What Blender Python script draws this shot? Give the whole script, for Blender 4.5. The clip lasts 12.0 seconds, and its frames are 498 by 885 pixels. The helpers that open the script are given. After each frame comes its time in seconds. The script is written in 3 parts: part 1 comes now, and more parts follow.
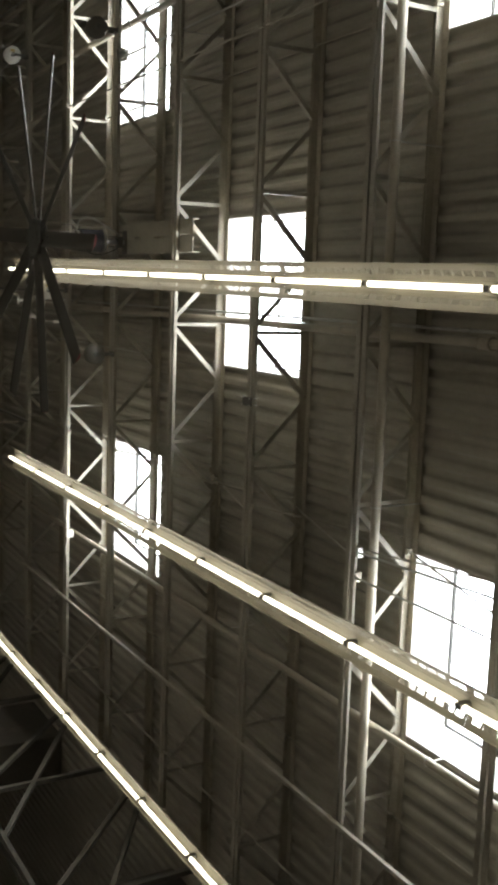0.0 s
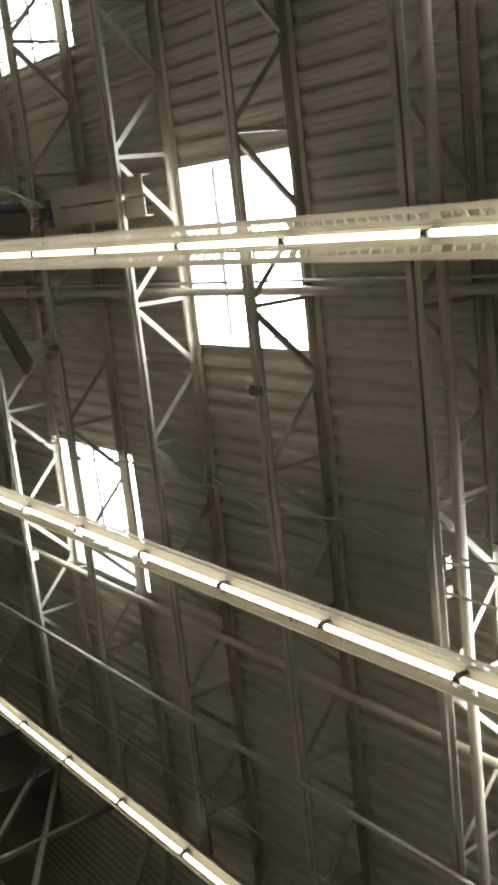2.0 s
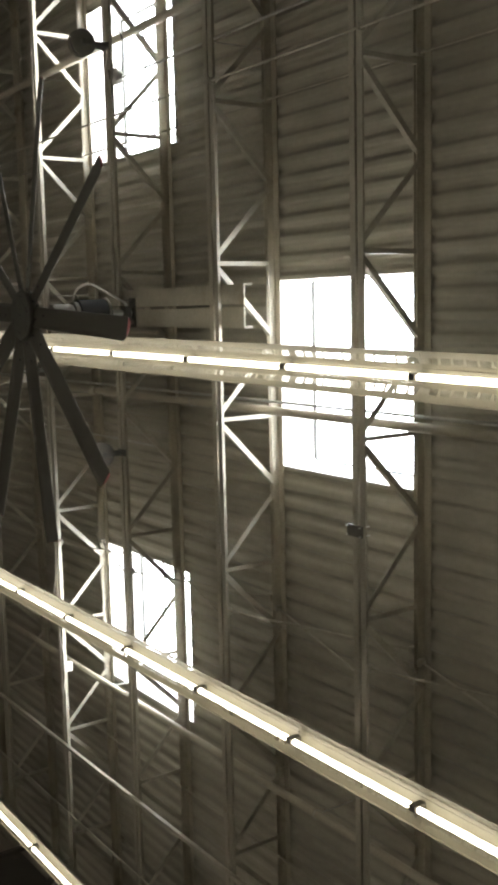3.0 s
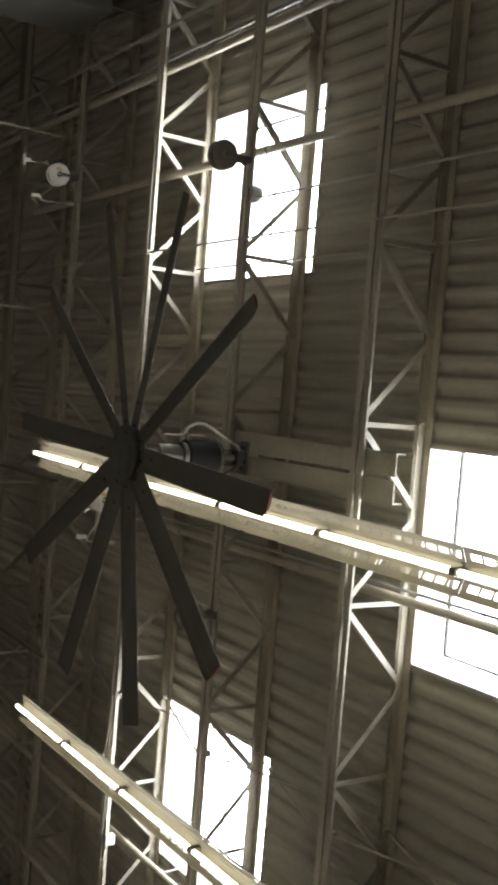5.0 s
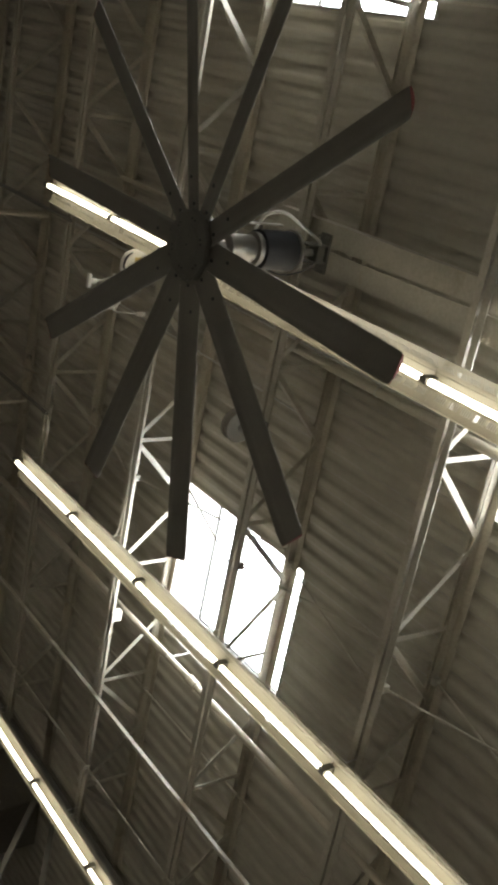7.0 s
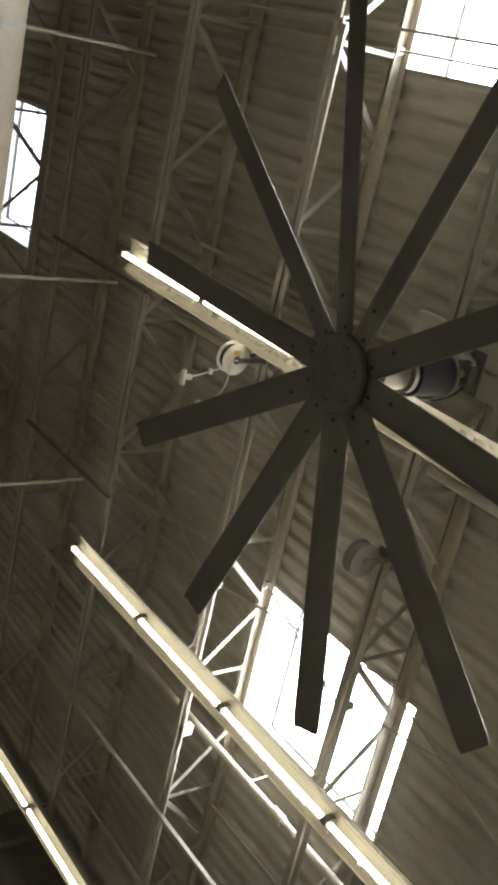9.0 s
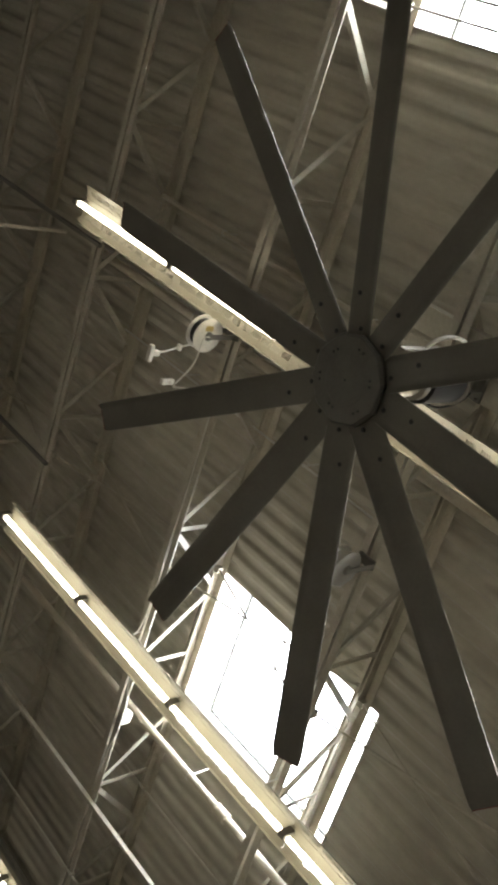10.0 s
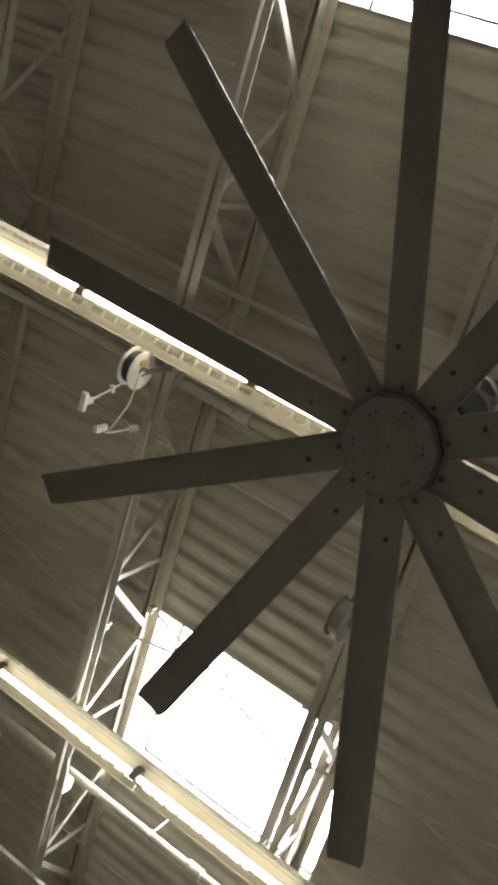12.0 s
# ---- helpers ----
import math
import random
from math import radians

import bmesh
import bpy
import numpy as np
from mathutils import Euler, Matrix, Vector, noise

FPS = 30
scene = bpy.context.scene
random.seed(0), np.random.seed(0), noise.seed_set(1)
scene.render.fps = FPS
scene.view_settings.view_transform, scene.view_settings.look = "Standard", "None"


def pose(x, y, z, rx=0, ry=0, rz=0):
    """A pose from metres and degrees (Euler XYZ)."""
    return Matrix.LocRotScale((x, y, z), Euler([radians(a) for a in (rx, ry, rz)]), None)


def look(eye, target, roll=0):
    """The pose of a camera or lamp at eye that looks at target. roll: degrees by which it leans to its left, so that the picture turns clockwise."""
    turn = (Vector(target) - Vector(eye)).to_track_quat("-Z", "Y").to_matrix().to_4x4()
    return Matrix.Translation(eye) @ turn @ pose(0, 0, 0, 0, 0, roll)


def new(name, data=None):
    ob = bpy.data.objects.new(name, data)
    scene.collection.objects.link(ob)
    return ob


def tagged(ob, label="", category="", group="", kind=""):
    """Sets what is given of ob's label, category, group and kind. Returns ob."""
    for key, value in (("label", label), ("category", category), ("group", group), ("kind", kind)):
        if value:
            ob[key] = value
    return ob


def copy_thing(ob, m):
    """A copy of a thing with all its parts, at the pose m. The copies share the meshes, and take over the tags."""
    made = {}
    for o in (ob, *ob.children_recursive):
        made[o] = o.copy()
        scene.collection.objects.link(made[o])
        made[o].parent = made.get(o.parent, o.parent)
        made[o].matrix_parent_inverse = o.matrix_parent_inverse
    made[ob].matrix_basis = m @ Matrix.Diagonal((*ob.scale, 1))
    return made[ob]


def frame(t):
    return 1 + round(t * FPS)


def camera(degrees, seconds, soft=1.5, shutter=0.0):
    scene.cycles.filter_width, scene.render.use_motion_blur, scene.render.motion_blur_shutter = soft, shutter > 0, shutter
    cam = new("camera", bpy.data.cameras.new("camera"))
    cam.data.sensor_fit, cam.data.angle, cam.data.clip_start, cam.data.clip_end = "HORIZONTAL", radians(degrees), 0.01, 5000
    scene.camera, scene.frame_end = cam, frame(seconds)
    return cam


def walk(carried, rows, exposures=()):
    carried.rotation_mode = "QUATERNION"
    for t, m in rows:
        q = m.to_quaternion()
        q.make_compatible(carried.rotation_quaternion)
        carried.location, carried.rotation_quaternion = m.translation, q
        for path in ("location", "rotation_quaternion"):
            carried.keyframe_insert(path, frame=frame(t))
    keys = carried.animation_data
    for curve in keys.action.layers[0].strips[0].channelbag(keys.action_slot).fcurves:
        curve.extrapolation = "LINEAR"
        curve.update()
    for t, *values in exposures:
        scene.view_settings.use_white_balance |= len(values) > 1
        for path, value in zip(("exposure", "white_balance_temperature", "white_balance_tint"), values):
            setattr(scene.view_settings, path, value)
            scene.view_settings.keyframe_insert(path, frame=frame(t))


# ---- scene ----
cam = camera(27.6, 12.0, soft=3.9)
METRES, EYE, TURN = 10.0, 1.5, -29.6
ROWS = [
    (0.0, 0.0, 0.0, 0.0, 0.3, -8.54, -1.97),
    (0.5, -0.0226, 0.0419, 0.0059, 1.62, -8.42, 5.4),
    (1.0, -0.0436, 0.0864, 0.0137, -2.91, -7.49, 6.73),
    (1.5, -0.0612, 0.1311, 0.0156, -7.2, -10.09, 8.74),
    (2.0, -0.0841, 0.173, 0.0282, -7.1, -12.73, 6.41),
    (2.5, -0.111, 0.2085, 0.0405, -5.1, -11.79, 2.91),
    (3.0, -0.1331, 0.25, 0.0498, -5.52, -7.52, 1.31),
    (5.0, -0.2063, 0.3808, 0.0994, -4.14, -2.78, -4.68),
    (5.5, -0.2263, 0.4111, 0.1162, -4.0, -6.45, -4.3),
    (6.0, -0.2434, 0.4445, 0.1359, -5.13, -11.06, -5.95),
    (6.5, -0.2633, 0.4841, 0.1505, -5.31, -17.6, -8.72),
    (7.0, -0.2822, 0.5169, 0.155, -5.56, -20.62, -10.68),
    (7.5, -0.3073, 0.546, 0.1637, -3.44, -22.51, -16.03),
    (9.5, -0.3845, 0.6703, 0.1877, -7.08, -21.29, -11.25),
    (10.0, -0.4048, 0.708, 0.188, -10.25, -23.76, -16.98),
    (10.5, -0.4261, 0.7358, 0.1953, -13.77, -26.19, -22.96),
    (11.0, -0.4438, 0.765, 0.2022, -18.83, -27.52, -27.48),
    (11.5, -0.4635, 0.7989, 0.1965, -21.75, -26.56, -25.74),
    (12.0, -0.487, 0.8303, 0.1903, -25.68, -23.79, -15.79),
]
BASE = Matrix(((0, 0, -1, 0), (0, 1, 0, 0), (1, 0, 0, EYE), (0, 0, 0, 1))) @ pose(0, 0, 0, 0, 0, TURN)
walk(cam, [(t, BASE @ pose(METRES * x, METRES * y, METRES * z, 90 + pitch, roll, yaw)) for t, x, y, z, yaw, pitch, roll in ROWS],
     exposures=[(0.0, -0.2), (0.6, 0.4), (2.5, 0.4), (5.0, 0.13), (6.5, 0.36), (7.5, 0.52), (9.5, 0.74), (10.5, 0.8), (12.0, 0.92)])

# ---------- world, lights ----------
world = bpy.data.worlds.new("sky")
scene.world = world
world.use_nodes = True
wn = world.node_tree.nodes
sky = wn.new("ShaderNodeTexSky")
sky.sky_type, sky.sun_disc = "NISHITA", False
sky.sun_elevation, sky.sun_rotation = radians(52), radians(200)
wn["Background"].inputs["Strength"].default_value = 0.12
world.node_tree.links.new(sky.outputs["Color"], wn["Background"].inputs["Color"])
sun_data = bpy.data.lights.new("sun", "SUN")
sun_data.energy, sun_data.angle, sun_data.color = 2.0, radians(0.5), (1.0, 0.95, 0.88)
new("sun", sun_data).matrix_world = look((0, 0, 30), (4, 12, 0))

# plan of the roof, metres
JOISTS = [-5.32, -3.68, -2.03, -0.39, 1.26, 2.90, 4.55, 6.17, 7.81, 9.49, 11.11, 12.70, 14.42, 16.08, 17.76, 19.45, 21.12]
Z_TUBE, Z_BOTTOM, Z_DECK = 5.69, 5.93, 6.52
SKYLIGHTS = [(0.035, 8.66), (2.757, 11.80), (-2.765, 11.80), (2.765, 5.25), (-2.69, 5.25), (-0.10, 18.66), (5.45, 19.40)]
GIRDER_X = 6.50
SKY_X, SKY_Y = 1.51, 1.70
# WEST is set close in so its unseen wall soaks up bounced light.
WEST, EAST, SOUTH, NORTH = -7.4, 12.0, -7.0, 22.6
SKYLIGHT_POWER = 160.0
TUBE_GLOW = 6.5

for sx, sy in SKYLIGHTS:
    panel = bpy.data.lights.new("skylight_daylight", "AREA")
    panel.shape, panel.size, panel.size_y = "RECTANGLE", SKY_X + 0.5, SKY_Y + 0.5
    panel.energy, panel.color = SKYLIGHT_POWER * (1.0 if sy < 15 else 0.2), (0.92, 0.97, 1.0)
    new("skylight_daylight", panel).matrix_world = pose(sx, sy, Z_DECK + 0.52)


# ---------- materials ----------
def material(name, base, rough=0.6, metal=0.0, var=0.18, scale=3.0, fine=60.0, bump=0.05, random_tint=0.0, stain=None, stretch=(1, 1, 1)):
    """A node material: base colour broken up by a broad and a fine noise, with stains, uneven gloss and a fine bump."""
    m = bpy.data.materials.new(name)
    m.use_nodes = True
    n, k = m.node_tree.nodes, m.node_tree.links
    b = n["Principled BSDF"]
    tex = n.new("ShaderNodeTexCoord")
    mapping = n.new("ShaderNodeMapping")
    mapping.inputs["Scale"].default_value = stretch
    k.new(tex.outputs["Object"], mapping.inputs["Vector"])
    broad, grain = n.new("ShaderNodeTexNoise"), n.new("ShaderNodeTexNoise")
    broad.inputs["Scale"].default_value, broad.inputs["Detail"].default_value = scale, 6
    grain.inputs["Scale"].default_value, grain.inputs["Detail"].default_value = fine, 4
    for t in (broad, grain):
        k.new(mapping.outputs["Vector"], t.inputs["Vector"])
    ramp = n.new("ShaderNodeMapRange")
    ramp.inputs["From Min"].default_value, ramp.inputs["From Max"].default_value = 0.3, 0.7
    ramp.inputs["To Min"].default_value, ramp.inputs["To Max"].default_value = 1 - var, 1 + var
    k.new(broad.outputs["Fac"], ramp.inputs["Value"])
    ramp2 = n.new("ShaderNodeMapRange")
    ramp2.inputs["From Min"].default_value, ramp2.inputs["From Max"].default_value = 0.3, 0.7
    ramp2.inputs["To Min"].default_value, ramp2.inputs["To Max"].default_value = 1 - var * 0.5, 1 + var * 0.5
    k.new(grain.outputs["Fac"], ramp2.inputs["Value"])
    mul = n.new("ShaderNodeMath")
    mul.operation = "MULTIPLY"
    k.new(ramp.outputs["Result"], mul.inputs[0])
    k.new(ramp2.outputs["Result"], mul.inputs[1])
    value = mul
    if random_tint:
        info = n.new("ShaderNodeObjectInfo")
        r = n.new("ShaderNodeMapRange")
        r.inputs["To Min"].default_value, r.inputs["To Max"].default_value = 1 - random_tint, 1 + random_tint
        k.new(info.outputs["Random"], r.inputs["Value"])
        value = n.new("ShaderNodeMath")
        value.operation = "MULTIPLY"
        k.new(mul.outputs[0], value.inputs[0])
        k.new(r.outputs["Result"], value.inputs[1])
    mix = n.new("ShaderNodeMix")
    mix.data_type, mix.blend_type = "RGBA", "MULTIPLY"
    mix.inputs["Factor"].default_value = 1.0
    mix.inputs[6].default_value = (*base, 1)
    k.new(value.outputs[0], mix.inputs[7])
    colour = mix.outputs[2]
    if stain:
        spots = n.new("ShaderNodeTexNoise")
        spots.inputs["Scale"].default_value, spots.inputs["Detail"].default_value = scale * 2.3, 8
        k.new(mapping.outputs["Vector"], spots.inputs["Vector"])
        cut = n.new("ShaderNodeMapRange")
        cut.inputs["From Min"].default_value, cut.inputs["From Max"].default_value = 0.58, 0.74
        k.new(spots.outputs["Fac"], cut.inputs["Value"])
        over = n.new("ShaderNodeMix")
        over.data_type = "RGBA"
        k.new(cut.outputs["Result"], over.inputs["Factor"])
        k.new(colour, over.inputs[6])
        over.inputs[7].default_value = (*stain, 1)
        colour = over.outputs[2]
    k.new(colour, b.inputs["Base Color"])
    gloss = n.new("ShaderNodeMapRange")
    gloss.inputs["To Min"].default_value, gloss.inputs["To Max"].default_value = max(rough - 0.12, 0.03), min(rough + 0.12, 1)
    k.new(broad.outputs["Fac"], gloss.inputs["Value"])
    k.new(gloss.outputs["Result"], b.inputs["Roughness"])
    b.inputs["Metallic"].default_value = metal
    if bump:
        bp = n.new("ShaderNodeBump")
        bp.inputs["Strength"].default_value, bp.inputs["Distance"].default_value = bump, 0.01
        k.new(grain.outputs["Fac"], bp.inputs["Height"])
        k.new(bp.outputs["Normal"], b.inputs["Normal"])
    return m


def glowing(name, colour, strength):
    m = bpy.data.materials.new(name)
    m.use_nodes = True
    b = m.node_tree.nodes["Principled BSDF"]
    b.inputs["Base Color"].default_value = (0.9, 0.9, 0.88, 1)
    b.inputs["Emission Color"].default_value = (*colour, 1)
    b.inputs["Emission Strength"].default_value = strength
    return m


STEEL = material("cream_painted_steel", (0.42, 0.384, 0.308), 0.5, 0.0, 0.16, 2.2, 45, 0.06, 0.08, (0.34, 0.28, 0.2))
STEEL_DULL = material("dusty_top_flange_paint", (0.43, 0.385, 0.30), 0.6, 0.0, 0.16, 2.2, 45, 0.06, 0.06, (0.3, 0.25, 0.18))
DECK = material("grey_painted_roof_deck", (0.405, 0.37, 0.298), 0.5, 0.0, 0.09, 0.8, 30, 0.04, 0.0, (0.335, 0.3, 0.24), (1, 0.6, 1))
PIPE = material("cream_painted_pipe", (0.49, 0.44, 0.345), 0.42, 0.0, 0.12, 3, 50, 0.04)
GALV = material("galvanised_rod", (0.55, 0.54, 0.5), 0.38, 0.7, 0.15, 6, 80, 0.05)
REFLECTOR = material("dusty_enamel_reflector", (0.25, 0.228, 0.172), 0.42, 0.0, 0.08, 5, 90, 0.02)
SOCKET = material("grey_lampholder_plastic", (0.16, 0.15, 0.13), 0.5, 0.0, 0.1, 20, 120, 0.02)
BLADE = material("dark_anodised_blade", (0.108, 0.098, 0.078), 0.55, 0.1, 0.12, 4, 60, 0.03, 0.05, None, (1, 1, 1))
# Lighter than the blade: the edge glints are put into this colour.
EDGE = material("worn_bright_edge", (0.2, 0.185, 0.16), 0.45, 0.4, 0.25, 6, 90, 0.05)
HUB = material("dark_grey_hub_plate", (0.10, 0.094, 0.078), 0.5, 0.2, 0.16, 8, 70, 0.05)
BOLT = material("black_bolt_head", (0.02, 0.02, 0.02), 0.5, 0.3, 0.1, 40, 90, 0.0)
MOTOR = material("black_motor_enamel", (0.02, 0.019, 0.018), 0.78, 0.1, 0.15, 9, 80, 0.05)
CHROME = material("bare_steel_gearbox", (0.27, 0.25, 0.215), 0.46, 0.95, 0.1, 10, 120, 0.03)
GIRDERGREY = material("grey_bracket_paint", (0.16, 0.15, 0.13), 0.5, 0.2, 0.15, 8, 60, 0.04)
CORD = material("white_cable_sheath", (0.7, 0.68, 0.6), 0.5, 0.0, 0.08, 14, 90, 0.0)
DARKCORD = material("black_cable_sheath", (0.03, 0.03, 0.03), 0.5, 0.0, 0.1, 14, 90, 0.0)
WHITEPLAST = material("off_white_plastic", (0.75, 0.72, 0.64), 0.45, 0.0, 0.08, 14, 90, 0.02, 0.0, (0.55, 0.5, 0.4))
YELLOW = material("yellow_label", (0.6, 0.45, 0.16), 0.5, 0.0, 0.08, 20, 90, 0.0)
RED = material("maroon_tip_cap", (0.16, 0.03, 0.025), 0.5, 0.0, 0.1, 20, 90, 0.0)
WALL = material("grey_metal_wall_panel", (0.14, 0.125, 0.105), 0.6, 0.0, 0.2, 0.8, 25, 0.06, 0.0, (0.22, 0.19, 0.15))
CONCRETE = material("worn_concrete", (0.25, 0.222, 0.18), 0.55, 0.0, 0.22, 0.6, 20, 0.08, 0.0, (0.2, 0.19, 0.17))
CURB = material("white_curb_lining", (0.72, 0.7, 0.66), 0.5, 0.0, 0.1, 3, 50, 0.03)
FRAME = material("aluminium_glazing_bar", (0.5, 0.5, 0.5), 0.4, 0.6, 0.1, 6, 90, 0.02)
GASKET = material("dark_bronze_retaining_frame", (0.09, 0.085, 0.075), 0.5, 0.3, 0.1, 8, 90, 0.02)
TUBE = glowing("lit_fluorescent_tube", (1.0, 0.92, 0.73), TUBE_GLOW)
ACRYLIC = bpy.data.materials.new("clear_acrylic_dome")
ACRYLIC.use_nodes = True
ab = ACRYLIC.node_tree.nodes["Principled BSDF"]
ab.inputs["Base Color"].default_value = (0.96, 0.98, 1.0, 1)
ab.inputs["Transmission Weight"].default_value, ab.inputs["Roughness"].default_value, ab.inputs["IOR"].default_value = 1.0, 0.05, 1.05


# ---------- mesh helpers ----------
def mesh_of(bm, name, mat, smooth=False):
    me = bpy.data.meshes.new(name)
    bmesh.ops.recalc_face_normals(bm, faces=bm.faces)
    bm.to_mesh(me)
    bm.free()
    me.materials.append(mat)
    if smooth:
        me.polygons.foreach_set("use_smooth", [True] * len(me.polygons))
        me.set_sharp_from_angle(angle=radians(40))
    return me


def part(name, bm, mat, parent, label="", smooth=False):
    """One mesh object under a thing or a part."""
    ob = new(name, bm if isinstance(bm, bpy.types.Mesh) else mesh_of(bm, name, mat, smooth))
    ob.parent = parent
    if label:
        tagged(ob, label)
    return ob


def thing(name, label, category, group="", kind="", at=None):
    ob = new(name)
    ob.empty_display_size = 0.1
    if at is not None:
        ob.matrix_world = at
    return tagged(ob, label, category, group, kind)


def solo(name, bm, mat, label, category, group="", kind="", smooth=False):
    return tagged(new(name, mesh_of(bm, name, mat, smooth)), label, category, group, kind)


def box(bm, x0, x1, y0, y1, z0, z1, bevel=0.0):
    m = Matrix.LocRotScale(((x0 + x1) / 2, (y0 + y1) / 2, (z0 + z1) / 2), None, (abs(x1 - x0), abs(y1 - y0), abs(z1 - z0)))
    made = bmesh.ops.create_cube(bm, size=1, matrix=m)
    if bevel:
        edges = list({e for v in made["verts"] for e in v.link_edges})
        bmesh.ops.bevel(bm, geom=edges, offset=bevel, segments=2, affect="EDGES", profile=0.6)
    return bm


def frame_along(a, b, up=(0, 0, 1)):
    """A turn whose z runs from a to b and whose x is as near to up as it can be."""
    z = (Vector(b) - Vector(a)).normalized()
    u = Vector(up)
    if abs(z.dot(u)) > 0.99:
        u = Vector((1, 0, 0))
    x = (u - z * u.dot(z)).normalized()
    y = z.cross(x)
    return Matrix((x, y, z)).transposed()


def sweep(bm, profile, a, b, up=(0, 0, 1), caps=True):
    """A closed profile (list of (u, v), u towards up) drawn out from a to b."""
    turn = frame_along(a, b, up)
    ends = [[bm.verts.new(Vector(p) + turn @ Vector((u, v, 0))) for u, v in profile] for p in (a, b)]
    n = len(profile)
    for i in range(n):
        bm.faces.new((ends[0][i], ends[0][(i + 1) % n], ends[1][(i + 1) % n], ends[1][i]))
    if caps:
        bm.faces.new(ends[0][::-1])
        bm.faces.new(ends[1])
    return bm


def rod(bm, a, b, r, sides=10, r2=None):
    turn = frame_along(a, b)
    rings = []
    for p, q in ((a, r), (b, r if r2 is None else r2)):
        rings.append([bm.verts.new(Vector(p) + turn @ Vector((q * math.cos(2 * math.pi * i / sides), q * math.sin(2 * math.pi * i / sides), 0))) for i in range(sides)])
    for i in range(sides):
        bm.faces.new((rings[0][i], rings[0][(i + 1) % sides], rings[1][(i + 1) % sides], rings[1][i]))
    bm.faces.new(rings[0][::-1])
    bm.faces.new(rings[1])
    return bm


def lathe(bm, outline, at, sides=32):
    """A turned body about a vertical axis; outline: (radius, height) from bottom to top."""
    rings = [[bm.verts.new((at[0] + r * math.cos(2 * math.pi * i / sides), at[1] + r * math.sin(2 * math.pi * i / sides), at[2] + h)) for i in range(sides)] for r, h in outline]
    for p, q in zip(rings, rings[1:]):
        for i in range(sides):
            bm.faces.new((p[i], p[(i + 1) % sides], q[(i + 1) % sides], q[i]))
    bm.faces.new(rings[0][::-1])
    bm.faces.new(rings[-1])
    return bm


def cable(bm, points, r, sides=6, steps=6):
    """A round cable through the points, smoothed."""
    pts = [Vector(p) for p in points]
    line = []
    for i in range(len(pts) - 1):
        p0, p1, p2, p3 = pts[max(i - 1, 0)], pts[i], pts[i + 1], pts[min(i + 2, len(pts) - 1)]
        for s in range(steps):
            t = s / steps
            line.append(0.5 * (2 * p1 + (p2 - p0) * t + (2 * p0 - 5 * p1 + 4 * p2 - p3) * t * t + (3 * p1 - p0 - 3 * p2 + p3) * t ** 3))
    line.append(pts[-1])
    rings = []
    for i, p in enumerate(line):
        turn = frame_along(line[max(i - 1, 0)], line[min(i + 1, len(line) - 1)], (0.31, 0.17, 0.93))
        rings.append([bm.verts.new(p + turn @ Vector((r * math.cos(2 * math.pi * j / sides), r * math.sin(2 * math.pi * j / sides), 0))) for j in range(sides)])
    for p, q in zip(rings, rings[1:]):
        for j in range(sides):
            bm.faces.new((p[j], p[(j + 1) % sides], q[(j + 1) % sides], q[j]))
    bm.faces.new(rings[0][::-1])
    bm.faces.new(rings[-1])
    return bm


def angle_profile(leg_u, leg_v, t, su=1, sv=1):
    """An L section: one leg along u, one along v, thickness t."""
    return [(0, 0), (su * leg_u, 0), (su * leg_u, sv * t), (su * t, sv * t), (su * t, sv * leg_v), (0, sv * leg_v)]


# ---------- shell: floor, walls, roof deck ----------
bm = bmesh.new()
box(bm, WEST - 0.2, EAST + 0.2, SOUTH - 0.2, NORTH + 0.2, -0.2, 0.0)
solo("floor", bm, CONCRETE, "worn grey concrete warehouse floor slab", "floor", kind="structure")
# Walls added to close the hall; the unseen west one also cuts bounce.
for wname, dims in (("wall_west", (WEST - 0.2, WEST, SOUTH, NORTH)), ("wall_east", (EAST, EAST + 0.2, SOUTH, NORTH)),
                    ("wall_south", (WEST - 0.2, EAST + 0.2, SOUTH - 0.2, SOUTH)), ("wall_north", (WEST - 0.2, EAST + 0.2, NORTH, NORTH + 0.2))):
    bm = bmesh.new()
    box(bm, *dims, 0.0, Z_DECK + 0.3)
    solo(wname, bm, WALL, "plain grey metal-clad wall added to close the hall", "wall", kind="structure")

RIB, RIB_H = 0.1524, 0.034

# one flute across: a lower flat, a rounded slope, an upper flat and the slope back
RIB_SHAPE = [(0.030, 0.0), (0.040, 0.07), (0.049, 0.24), (0.065, 0.76), (0.074, 0.93), (0.084, 1.0),
             (0.100, 1.0), (0.110, 0.93), (0.119, 0.76), (0.135, 0.24), (0.144, 0.07)]


